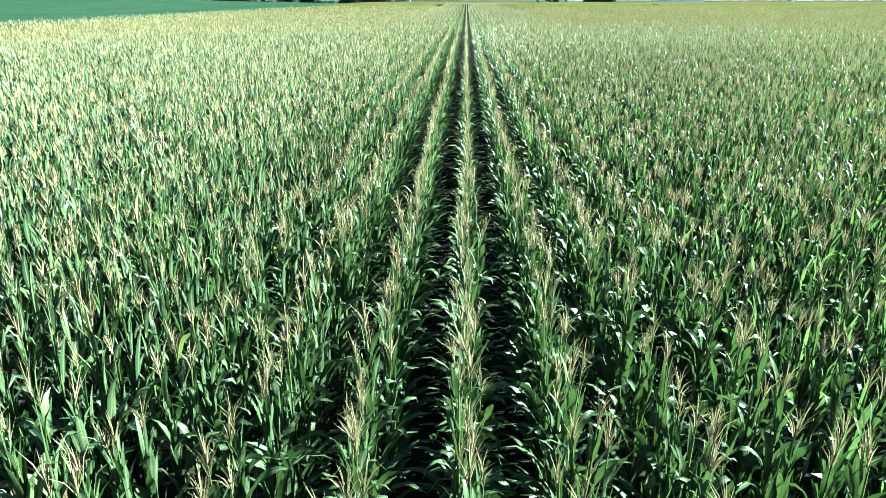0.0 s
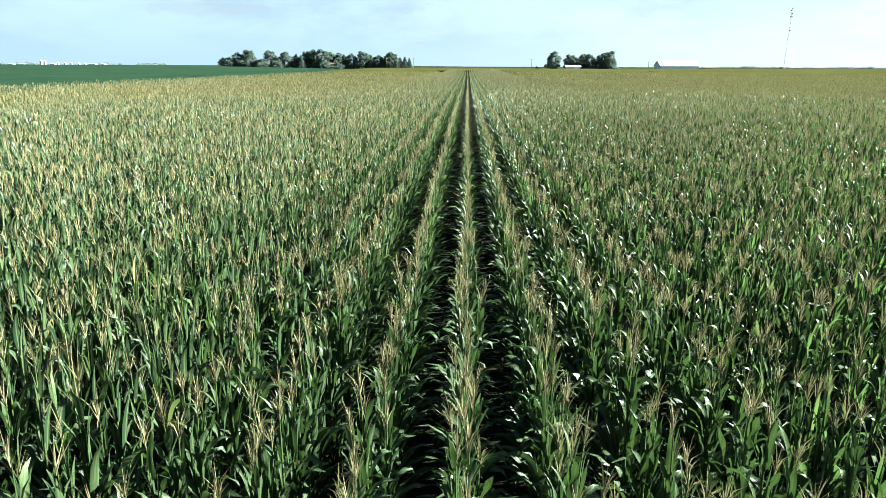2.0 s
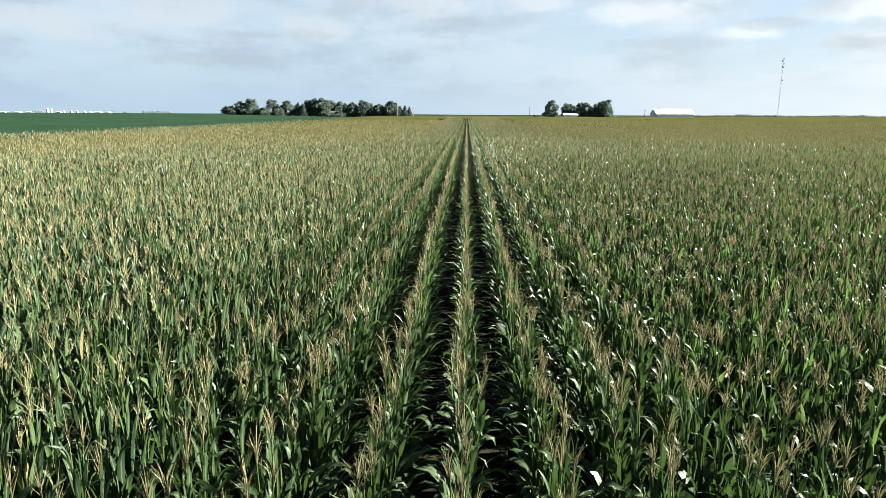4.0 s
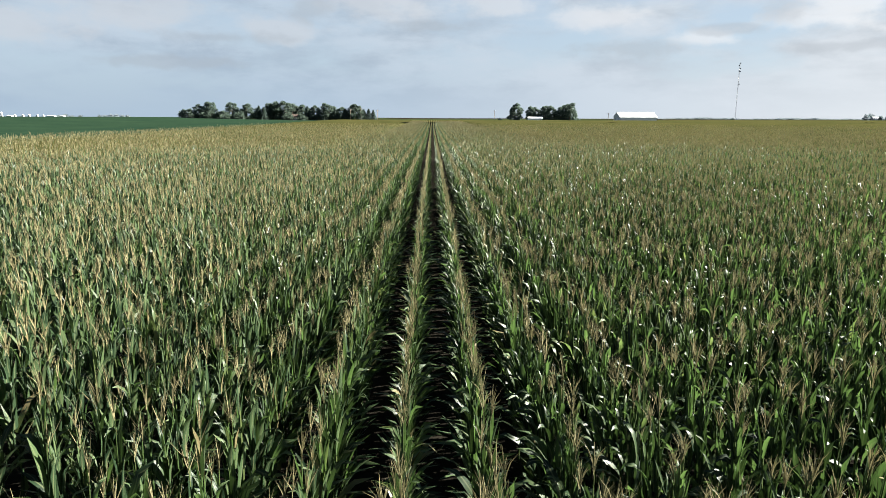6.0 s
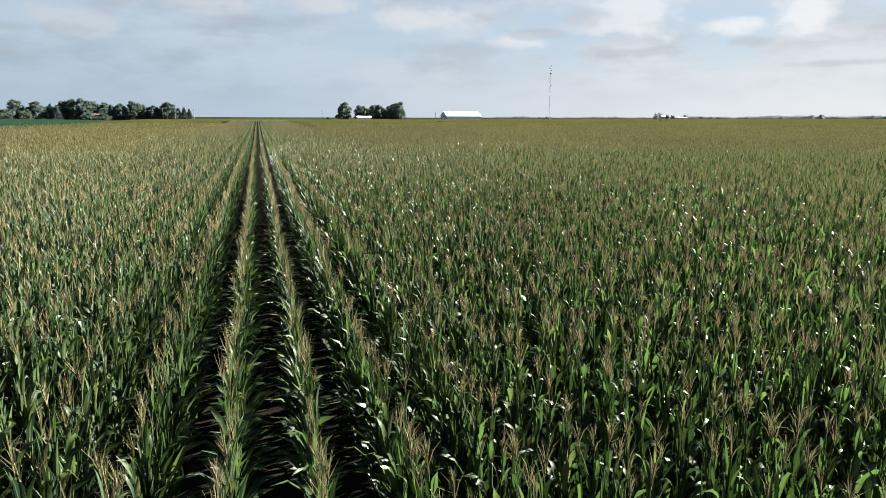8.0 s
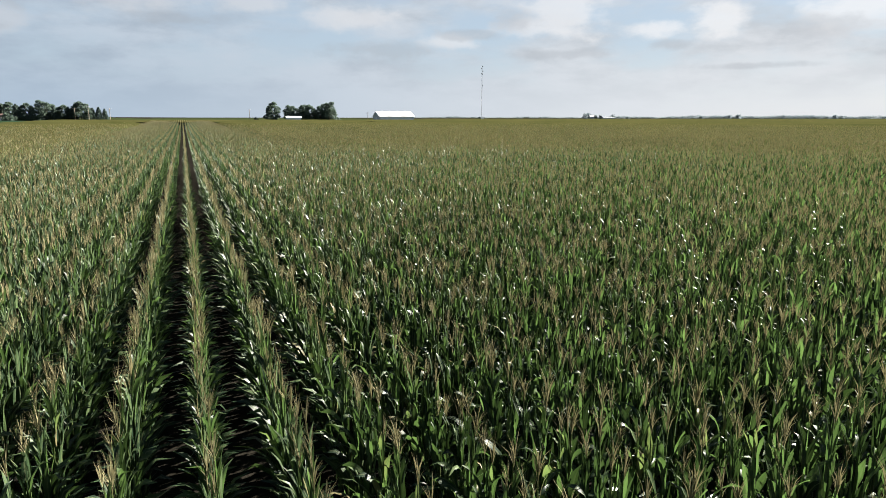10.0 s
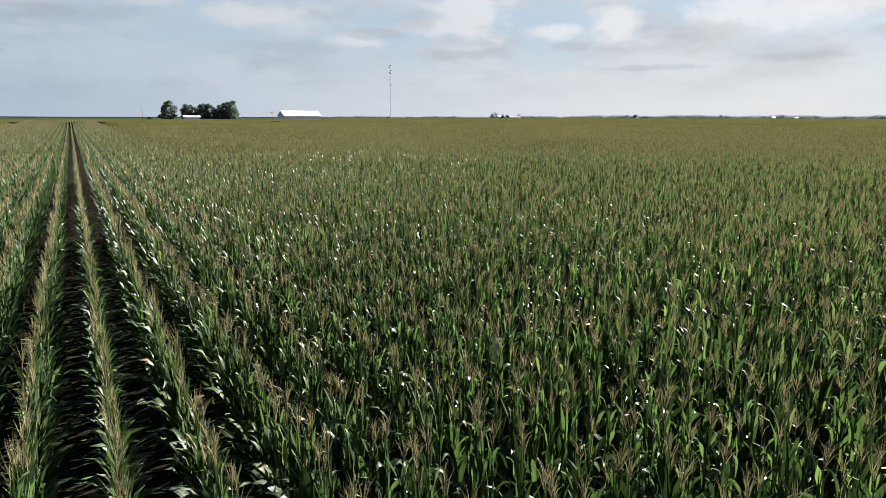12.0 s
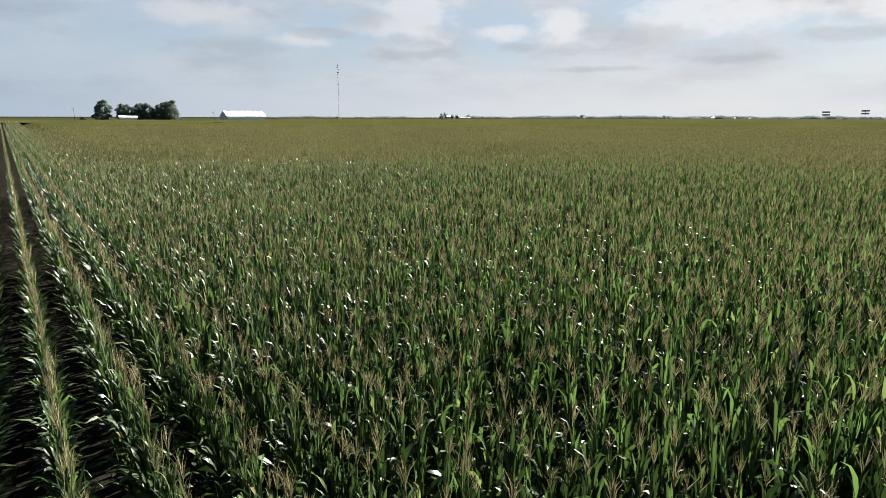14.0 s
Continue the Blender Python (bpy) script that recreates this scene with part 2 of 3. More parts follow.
def mesh_from(name, verts, quads, mats, mat_index=None, uvs=None, smooth=True):
    """A mesh from arrays; a quad whose last two corners are the same is a triangle."""
    me = bpy.data.meshes.new(name)
    n, q = len(verts), np.asarray(quads, np.int32)
    me.vertices.add(n)
    me.vertices.foreach_set("co", np.asarray(verts, np.float32).ravel())
    tri = q[:, 2] == q[:, 3]
    totals = np.where(tri, 3, 4).astype(np.int32)
    keep = np.ones(q.shape, bool)
    keep[tri, 3] = False
    flat = q[keep].astype(np.int32)
    me.loops.add(len(flat))
    me.loops.foreach_set("vertex_index", flat)
    me.polygons.add(len(q))
    me.polygons.foreach_set("loop_start", np.r_[0, np.cumsum(totals)[:-1]].astype(np.int32))
    me.polygons.foreach_set("loop_total", totals)
    for m in mats:
        me.materials.append(m)
    if mat_index is not None:
        me.polygons.foreach_set("material_index", np.asarray(mat_index, np.int32))
    if smooth:
        me.polygons.foreach_set("use_smooth", np.ones(len(q), bool))
    if uvs is not None:
        layer = me.uv_layers.new(name="UVMap")
        layer.data.foreach_set("uv", np.asarray(uvs, np.float32)[flat].ravel())
    me.update(calc_edges=True)
    me.validate()
    return me


# ---- terrain ----
def step01(t):
    t = np.clip(t, 0, 1)
    return t * t * (3 - 2 * t)


def gz(x, y):
    """The ground: level round the middle of the field, then a long low swell, higher to the left."""
    r = np.hypot(x, y)
    return 1.85 * step01((r - 110) / 310) + 1.7 * step01((-x - 60) / 140) * step01((r - 110) / 300)


# ---- corn ----
ROW = 0.757


def leaf_arrays(rng, z, azim, length, width, rise, bend, segs, fold=0.35, twist=0.3, flat=False, side=None):
    """A blade from the stalk at height z: leaves at the angle rise above level and bends down along its length."""
    pts, ang, p = [], rise, np.array([0.02, 0.0, z])
    step = length / segs
    side = rng.uniform(-0.7, 0.7) if side is None else side
    verts, uvs = [], []
    for i in range(segs + 1):
        t = i / segs
        w = width * (0.55 + 0.45 * min(t * 4, 1)) * (1 - max(0, (t - 0.45) / 0.55) ** 1.6) + 0.003
        tw = twist * t + side
        across = np.array([-math.sin(tw) * math.sin(ang), math.cos(tw), math.sin(tw) * math.cos(ang)])
        up = np.array([-math.sin(ang), 0.0, math.cos(ang)])
        wave = 0.012 * math.sin(9 * t + side * 20) * (1 if segs > 4 else 0)
        for s in (-1, 1) if flat else (-1, 0, 1):
            verts.append(p + across * s * w / 2 + up * (abs(s) * fold * w / 2 + s * wave))
            uvs.append((0.5 + s / 2, t * length / 0.1))
        p = p + step * np.array([math.cos(ang), 0.0, math.sin(ang)])
        ang -= bend * (0.12 + 2.6 * (t + 0.5 / segs) ** 2) / segs
    quads = []
    for i in range(segs):
        for s in (0,) if flat else (0, 1):
            n = 2 if flat else 3
            a = i * n + s
            quads.append((a, a + 1, a + n + 1, a + n))
    v = np.array(verts)
    c, s = math.cos(azim), math.sin(azim)
    return v @ np.array([[c, s, 0], [-s, c, 0], [0, 0, 1]]), np.array(quads), np.array(uvs)


def spike_arrays(a, b, c, r, sides=3):
    """A thin bent spike from a through b to c."""
    a, b, c = (np.array(v, float) for v in (a, b, c))
    d = (c - a) / np.linalg.norm(c - a)
    u = np.cross(d, (0.31, 0.87, 0.11))
    u /= np.linalg.norm(u)
    w = np.cross(d, u)
    verts = []
    for p, k in ((a, 0.7), (b, 1.0), (c, 0.25)):
        for j in range(sides):
            t = 2 * math.pi * j / sides
            verts.append(p + r * k * (u * math.cos(t) + w * math.sin(t)))
    quads = [(i * sides + j, i * sides + (j + 1) % sides, (i + 1) * sides + (j + 1) % sides, (i + 1) * sides + j) for i in (0, 1) for j in range(sides)]
    return np.array(verts), np.array(quads), np.zeros((len(verts), 2))


def blade_arrays(a, c, r, turn):
    """A flat sliver for a tassel's branch seen from afar."""
    a, c = np.array(a, float), np.array(c, float)
    u = np.array([math.cos(turn), math.sin(turn), 0]) * r
    return np.array([a - u, a + u, c]), np.array([(0, 1, 2, 2)]), np.zeros((3, 2))


def ribbon_arrays(a, b, c, r, turn):
    """A bent sliver from a through b to c, for a tassel's branch near by."""
    a, b, c = (np.array(v, float) for v in (a, b, c))
    u = np.array([math.cos(turn), math.sin(turn), 0]) * r
    return np.array([a - u * 0.7, a + u * 0.7, b + u, b - u, c]), np.array([(0, 1, 2, 3), (3, 2, 4, 4)]), np.zeros((5, 2))


def corn_pieces(rng, level):
    """The pieces of one plant: (kind, arrays). level 0: all of it, up to 4: a tuft. The row runs along the plant's own x."""
    out = []
    tall = 2.12 * rng.uniform(0.94, 1.06)
    count = (12, 9, 7, 5, 2)[level]
    low = (0.45, 0.65, 0.85, 0.95, 1.35)[level]
    short, broad = (1.0, 1.0, 0.92, 0.8, 0.75)[level], (1.0, 1.0, 1.05, 1.15, 1.4)[level]
    for i in range(count):
        t = i / (count - 1)
        z = low + (tall - 0.30 - low) * t
        h = z / tall
        if h > 0.74:
            length, width, rise = rng.uniform(0.26, 0.42), rng.uniform(0.040, 0.062), rng.uniform(73, 89)
            bend, jit = rng.choice([0.2, 0.6, 1.4, 2.8], p=[0.35, 0.25, 0.2, 0.2]), rng.normal(0, 0.9)
        elif h > 0.56:
            length, width, rise = rng.uniform(0.42, 0.58), rng.uniform(0.056, 0.080), rng.uniform(76, 89)
            bend, jit = rng.choice([0.3, 1.0, 2.6, 3.8], p=[0.3, 0.2, 0.2, 0.3]), rng.normal(0, 0.8)
        elif h > 0.40:
            length, width, rise = rng.uniform(0.48, 0.66), rng.uniform(0.062, 0.086), rng.uniform(72, 86)
            bend, jit = rng.choice([1.6, 2.6, 3.4, 4.2], p=[0.2, 0.3, 0.3, 0.2]), rng.normal(0, 0.7)
        else:
            length, width, rise = rng.uniform(0.50, 0.70), rng.uniform(0.062, 0.086), rng.uniform(52, 74)
            bend, jit = rng.uniform(1.8, 3.6), rng.normal(0, 0.8)
        if rng.random() < 0.06:
            rise, bend, jit = rng.uniform(50, 70), rng.uniform(1.2, 2.8), rng.uniform(-1.57, 1.57)
        segs = ((7 if h > 0.5 else 4), (4 if h > 0.58 else 3), (3 if h > 0.5 else 2), 2, 1)[level]
        out.append(("leaf", leaf_arrays(rng, z, math.pi * (i + 0.5) + jit, length * short, width * broad, radians(rise), bend * rng.uniform(0.85, 1.15), segs, twist=rng.uniform(-1.1, 1.1), flat=level > 1 or h < 0.55)))
    # narrow flag blades below the tassel
    for i in range((2, 2, 1, 0, 0)[level]):
        out.append(("leaf", leaf_arrays(rng, tall - rng.uniform(0.18, 0.34), math.pi * i + rng.normal(0, 0.9), rng.uniform(0.20, 0.34), rng.uniform(0.024, 0.036) * broad, radians(rng.uniform(60, 86)), rng.choice([0.2, 0.9, 2.2]), (4, 2, 2, 1, 1)[level], twist=rng.uniform(-0.8, 0.8), flat=level > 0)))
    # low leaves that arch into the lanes
    for i in range((1, 3, 3, 2, 1)[level]):
        out.append(("leaf", leaf_arrays(rng, rng.uniform(0.75, 1.35), math.pi * (i + rng.integers(0, 2) + 0.5) + rng.normal(0, 0.4), rng.uniform(0.42, 0.62), rng.uniform(0.07, 0.095) * broad, radians(rng.uniform(48, 74)), rng.uniform(1.6, 3.4), (4, 3, 2, 1, 1)[level], flat=True)))
    # upright inner blades along the stalk, added to close the row and block sunlight
    for i in range((4, 3, 3, 3, 1)[level]):
        z = 0.36 + 0.40 * i + rng.uniform(-0.06, 0.06)
        out.append(("leaf", leaf_arrays(rng, z, math.pi * (i + 0.5) + rng.normal(0, 0.35), rng.uniform(0.42, 0.54) * (1, 1.1, 1.1, 1.1, 2.4)[level], rng.uniform(0.085, 0.11) * (1, 1.4, 1.6, 1.9, 2.0)[level], radians(rng.uniform(80, 90)), 0.1, 1, twist=0.2, flat=True, side=rng.normal(0, 0.3))))
    if level < 2:
        lean = rng.uniform(-0.03, 0.03, 2)
        out.append(("stalk", spike_arrays((0, 0, (0, 0.8, 1.2)[level]), (*lean, 1.4), (0, 0, tall + 0.06), (0.015, 0.014, 0.014)[level], 4 if level == 0 else 3)))
    # the tassel: a straight spike and branches that stand up round it
    n = int(rng.integers(*((13, 19), (10, 14), (7, 10), (5, 8), (4, 6))[level]))
    top, long = tall - 0.06, rng.uniform(0.30, 0.40)
    nod = rng.normal(0, 0.035, 2)
    for j in range(n):
        a = rng.uniform(0, 2 * math.pi)
        if j == 0:
            p0, c = (0, 0, top), (nod[0], nod[1], top + long)
        else:
            k = rng.uniform(0.04, 0.42)
            p0 = (nod[0] * k, nod[1] * k, top + long * k)
            splay, reach = radians(rng.uniform(6, 36)), rng.uniform(0.16, 0.28)
            c = (p0[0] + reach * math.sin(splay) * math.cos(a), p0[1] + reach * math.sin(splay) * math.sin(a), p0[2] + reach * math.cos(splay))
        if level == 0:
            mid = tuple(p + (q - p) * f for p, q, f in zip(p0, c, (0.38, 0.38, 0.60)))
            out.append(("tassel", spike_arrays(p0, mid, c, 0.0044) if j == 0 else ribbon_arrays(p0, mid, c, rng.uniform(0.0026, 0.0042), rng.uniform(0, 3.14))))
        else:
            out.append(("tassel", blade_arrays(p0, c, (0, 0.0056, 0.0098, 0.017, 0.030)[level], rng.uniform(0, 3.14))))
    return out


def joined(pieces):
    vs, qs, ms, us, at = [], [], [], [], 0
    for kind, (v, q, u) in pieces:
        vs.append(v), us.append(u), qs.append(q + at)
        ms.append(np.full(len(q), {"leaf": 0, "stalk": 1, "tassel": 2}[kind]))
        at += len(v)
    return np.concatenate(vs), np.concatenate(qs), np.concatenate(ms), np.concatenate(us)


def sow(name, level, spots, rng, variants=8):
    """One mesh of many plants. spots: x, y, ground height."""
    kinds = [joined(corn_pieces(rng, level)) for _ in range(variants)]
    for k in kinds:
        k[0][:, 1] *= 1 - (1 - (0.88, 0.78, 0.70, 0.66, 0.7)[level]) * step01((k[0][:, 2] - 1.2) / 0.5)
    pick = rng.integers(0, variants, len(spots))
    vs, qs, ms, us, at = [], [], [], [], 0
    for k, (v, q, m, u) in enumerate(kinds):
        s = spots[pick == k]
        if not len(s):
            continue
        a, scale = rng.normal(math.pi / 2, 0.25, len(s)) + math.pi * rng.integers(0, 2, len(s)), rng.normal(1.0, 0.055, len(s)).clip(0.84, 1.12)
        lx, ly = rng.normal(0, 0.012, len(s)), rng.normal(0, 0.045, len(s))
        c, sn = np.cos(a)[:, None], np.sin(a)[:, None]
        x = v[None, :, 0] * c - v[None, :, 1] * sn + v[None, :, 2] * lx[:, None]
        y = v[None, :, 0] * sn + v[None, :, 1] * c + v[None, :, 2] * ly[:, None]
        p = np.stack([x + s[:, 0:1], y + s[:, 1:2], v[None, :, 2] * scale[:, None] + s[:, 2:3]], -1)
        vs.append(p.reshape(-1, 3))
        qs.append((q[None] + (at + np.arange(len(s)) * len(v))[:, None, None]).reshape(-1, 4))
        ms.append(np.tile(m, len(s))), us.append(np.tile(u, (len(s), 1)))
        at += len(v) * len(s)
    me = mesh_from(name, np.concatenate(vs), np.concatenate(qs), [M_LEAF, M_STALK, M_TASSEL], np.concatenate(ms), np.concatenate(us))
    return new(name, me)


# Stations along the field from which it is looked over: x, y, and the bearings between which it spreads.
STATIONS = [(0.0, 0.0, -39, 37), (0.3, 5.0, -36, 36), (0.7, 9.0, -28, 48), (1.2, 11.3, -24, 54), (2.3, 14.5, -20, 58), (3.6, 17.6, -18, 62), (5.5, 21.8, -13, 69), (8.2, 26.0, -12, 72)]
LINE_A, LINE_B = np.array([0.3, 2.0]), np.array([10.5, 32.0])
EDGE = -58.0


def off_line(x, y):
    """How far a spot lies from the strip of plan over which the walk goes."""
    d = LINE_B - LINE_A
    t = (((x - LINE_A[0]) * d[0] + (y - LINE_A[1]) * d[1]) / (d @ d)).clip(0, 1)
    return np.hypot(x - LINE_A[0] - t * d[0], y - LINE_A[1] - t * d[1])


def looked_over(x, y, back=4.0):
    """Spots that lie in the spread of some station, with a margin."""
    inside = np.zeros(len(x), bool)
    for sx, sy, a, b in STATIONS:
        mid = radians((a + b) / 2)
        bearing = np.degrees(np.arctan2(x - sx + back * math.sin(mid), y - sy + back * math.cos(mid)))
        inside |= (bearing > a) & (bearing < b)
    return inside & (x > EDGE)


def row_spots(rng, step, x0, x1, y0, y1):
    ks = np.arange(math.ceil(x0 / ROW), math.floor(x1 / ROW) + 1)
    ys = np.arange(y0, y1, step)
    x, y = np.meshgrid(ks * ROW, ys, indexing="ij")
    x, y = x.ravel() + rng.normal(0, 0.016, x.size), y.ravel() + rng.uniform(-0.42, 0.42, x.size) * step
    stands = rng.random(x.size) > 0.05
    return np.stack([x, y, gz(x, y)], 1)[stands]


CORN = "tall green corn plants with straw-coloured tassels in rows"
rng = np.random.default_rng(5)
NEAR, HALF, MID, FAR, LAST = 2.8, 8.0, 20.0, 46.0, 170.0
s = row_spots(rng, 0.172, -45, 75, -4, 80)
d = off_line(s[:, 0], s[:, 1])
ok = looked_over(s[:, 0], s[:, 1])
# the stand of single plants: seven rows, a few metres long
single = (np.abs(s[:, 0]) < 3.45 * ROW) & (s[:, 1] > 2.6) & (s[:, 1] < 9.8)
single_spots, ok = s[single], ok & ~single
for name, level, lo, hi in (("corn_stand_near", 0, -1, NEAR), ("corn_stand_middle", 1, NEAR, HALF), ("corn_stand", 2, HALF, MID)):
    tagged(sow(name, level, s[ok & (d >= lo) & (d < hi)], rng, 16), CORN, "corn", kind="stuff")
# the rest of the rows round the walk
beside = row_spots(rng, 0.26, -16, 30, -14, 46)
beside = beside[~looked_over(beside[:, 0], beside[:, 1]) & (off_line(beside[:, 0], beside[:, 1]) < 14) & ~((np.abs(beside[:, 0]) < 3.45 * ROW) & (beside[:, 1] > 2.6) & (beside[:, 1] < 9.8))]
tagged(sow("corn_stand_beside", 3, beside, rng, 16), CORN, "corn", kind="stuff")
s = row_spots(rng, 0.27, -58, 120, -4, 110)
d = off_line(s[:, 0], s[:, 1])
use = looked_over(s[:, 0], s[:, 1]) & (d >= MID) & (d < FAR)
tagged(sow("corn_stand_far", 3, s[use], rng, 16), "distant rows of tasselled corn", "corn", kind="stuff")
s = row_spots(rng, 0.46, EDGE, 260, -10, 300)
d = off_line(s[:, 0], s[:, 1])
wide = looked_over(s[:, 0], s[:, 1])
ahead = np.abs(s[:, 0] - 2) < 11
use = wide & (d >= FAR) & (((d < LAST + 40 * rng.random(len(s))) & (rng.random(len(s)) < np.clip(1.2 - d / 170, 0.25, 1))) | ahead)
tagged(sow("corn_stand_farthest", 4, s[use], rng, 16), "distant rows of tasselled corn", "corn", kind="stuff")


# ---- ground and far fields ----
def sheet(name, xs, ys, lift, jitter, mat, keep=None, seed=1):
    """A rough sheet over the terrain: lift above the ground, uneven by jitter."""
    r = np.random.default_rng(seed)
    x, y = np.meshgrid(xs, ys, indexing="ij")
    z = gz(x, y) + (lift(x, y) if callable(lift) else lift) + r.uniform(-1, 1, x.shape) * jitter
    n = len(ys)
    i, j = np.meshgrid(np.arange(len(xs) - 1), np.arange(n - 1), indexing="ij")
    i, j = i.ravel(), j.ravel()
    quads = np.stack([i * n + j, (i + 1) * n + j, (i + 1) * n + j + 1, i * n + j + 1], 1)
    if keep is not None:
        cx, cy = (x[:-1, :-1] + x[1:, 1:]) / 2, (y[:-1, :-1] + y[1:, 1:]) / 2
        quads = quads[keep(cx.ravel(), cy.ravel())]
    me = mesh_from(name, np.stack([x, y, z], -1).reshape(-1, 3), quads, [mat], smooth=False)
    return new(name, me)


rings = np.r_[0, 30, 60, 90, np.linspace(110, 460, 22), 600, 900, 1500, 2600, 4900]
verts, quads = [], []
for r in rings:
    for k in range(96):
        a = 2 * math.pi * k / 96
        verts.append((r * math.sin(a), r * math.cos(a), float(gz(r * math.sin(a), r * math.cos(a)))))
for i in range(len(rings) - 1):
    for k in range(96):
        a, b = i * 96 + k, i * 96 + (k + 1) % 96
        quads.append((a, a + 96, b + 96, b))
tagged(new("ground", mesh_from("ground", verts, quads, [M_SHADED_SOIL])), "bare soil under the crops, darkened for lane shade", "ground", kind="structure")

def leaf_level(x, y):
    """Height of the leafy layer under the distant tassels: low in the lanes ahead of the walk, higher far off."""
    seen = looked_over(x.ravel(), y.ravel()).reshape(x.shape)
    far = np.where(seen, step01((off_line(x, y) - FAR + 5) / 30), 1.0)
    return 0.45 + 1.2 * far * step01((np.abs(x - 2) - 9) / 9)


def bare(x, y):
    return ((off_line(x, y) > FAR - 7) & (np.abs(x - 2) > 9)) | (~looked_over(x, y) & (off_line(x, y) > 13))


# the leafy layer where plants stand too far off to be told apart
tagged(sheet("corn_canopy", np.arange(EDGE + 1, 303, 1.5), np.arange(-60, 304, 1.5), leaf_level, 0.22, M_FAR, bare), "distant corn canopy of green leaves and straw tassels", "corn", kind="stuff")
tagged(sheet("corn_canopy_ahead", np.r_[np.arange(EDGE + 1, 120, 3.0), np.arange(120, 306, 6.0)], np.arange(297, 405, 2.0), 1.65, 0.15, M_FAR, None, 2), "distant corn canopy of green leaves and straw tassels", "corn", kind="stuff")
tagged(sheet("corn_canopy_beyond", np.r_[np.arange(297, 500, 6.0), np.arange(500, 1300, 20.0)], np.arange(-60, 700, 6.0), 1.65, 0.1, M_FAR, lambda x, y: np.hypot(x, y) < 1300, 3), "distant corn canopy of green leaves and straw tassels", "corn", kind="stuff")
tagged(sheet("corn_canopy_side", np.arange(140, 306, 5.0), np.arange(396, 700, 5.0), 1.65, 0.1, M_FAR, lambda x, y: x > 0.36 * y, 4), "distant corn canopy of green leaves and straw tassels", "corn", kind="stuff")
tagged(sheet("soybean_field", np.r_[-2600, -1600, -900, np.arange(-600, -150, 4.0), np.arange(-150, EDGE - 1.5, 1.5)], np.r_[-100, 0, np.arange(30, 478, 2.5), 700, 1200, 2400], 0.75, 0.14, M_SOY, lambda x, y: (y < 440) | (x < -170), 5), "dense dark green soybean field", "soybean field", kind="stuff")
tagged(sheet("farm_grass", np.arange(-170, 420, 10.0), np.r_[np.arange(404, 560, 6.0), 700, 1000, 1700], 0.12, 0.08, M_GRASS, lambda x, y: (x < 0.36 * y) | (y > 700), 6), "mown green grass round the farms", "grass", kind="stuff")


# ---- trees ----
def cards(rng, centers, size, up=0.3):
    """Small folded leaf clumps at the given places."""
    n = len(centers)
    u = rng.normal(size=(n, 3))
    u /= np.linalg.norm(u, axis=1)[:, None]
    w = np.cross(u, rng.normal(size=(n, 3)) + [0, 0, up])
    w /= np.linalg.norm(w, axis=1)[:, None]
    a = size * rng.uniform(0.6, 1.3, n)[:, None]
    v = np.stack([centers - u * a, centers - w * a * 0.6, centers + u * a, centers + w * a * 0.6 + np.cross(u, w) * a * 0.35], 1)
    return v.reshape(-1, 3), np.arange(4 * n).reshape(-1, 4)


def leaf_tree(seed, height, spread, low=0.18, lumps=15, each=120, mat=None, name="tree", size=0.42):
    """A broad tree: tapered trunk, limbs, and a crown of many leaf clumps with gaps."""
    rng = np.random.default_rng(seed)
    root = new(name)
    bm = bmesh.new()
    r0 = height * 0.022
    lean = rng.uniform(-0.03, 0.03, 2) * height
    fork = height * (low + 0.16)
    tube(bm, (0, 0, -0.3), (lean[0] * 0.4, lean[1] * 0.4, fork), r0 * 1.25, r0 * 0.85, 8)
    tube(bm, (lean[0] * 0.4, lean[1] * 0.4, fork), (lean[0], lean[1], height * 0.82), r0 * 0.85, r0 * 0.25, 7)
    part("trunk", bm, M_BARK, root)
    pts = []
    for i in range(lumps):
        t = (i + 0.5) / lumps
        z = height * (low + (0.95 - low) * t)
        reach = spread * (math.sin(math.pi * min(1, 0.22 + 0.72 * t)) ** 0.7) * rng.uniform(0.35, 0.95)
        a = i * 2.4 + rng.uniform(-0.5, 0.5)
        c = np.array([reach * math.cos(a), reach * math.sin(a), z])
        rad = spread * rng.uniform(0.28, 0.46) * (1.0 if t < 0.8 else 0.7)
        d = rng.normal(size=(each, 3))
        d /= np.linalg.norm(d, axis=1)[:, None]
        rr = rad * rng.uniform(0.55, 1.08, each)[:, None]
        pts.append(c + d * rr * [1, 1, 0.78])
        if i % 2 == 0:
            bm = bmesh.new()
            s0 = np.array([lean[0] * 0.6, lean[1] * 0.6, max(height * low, min(fork, z - 0.8) * rng.uniform(0.8, 1.0))])
            m = (s0 + c) / 2 + np.array([0, 0, -0.25])
            tube(bm, s0, m, r0 * 0.4, r0 * 0.28, 5)
            tube(bm, m, c, r0 * 0.28, r0 * 0.08, 5)
            part("limb", bm, M_BARK, root)
    p = np.concatenate(pts)
    p[:, 2] = np.maximum(p[:, 2], 0.25)
    v, q = cards(rng, p, size)
    crown = new("crown", mesh_from("crown", v, q, [mat or M_HAZED_TREE], smooth=False))
    crown.parent = root
    return root


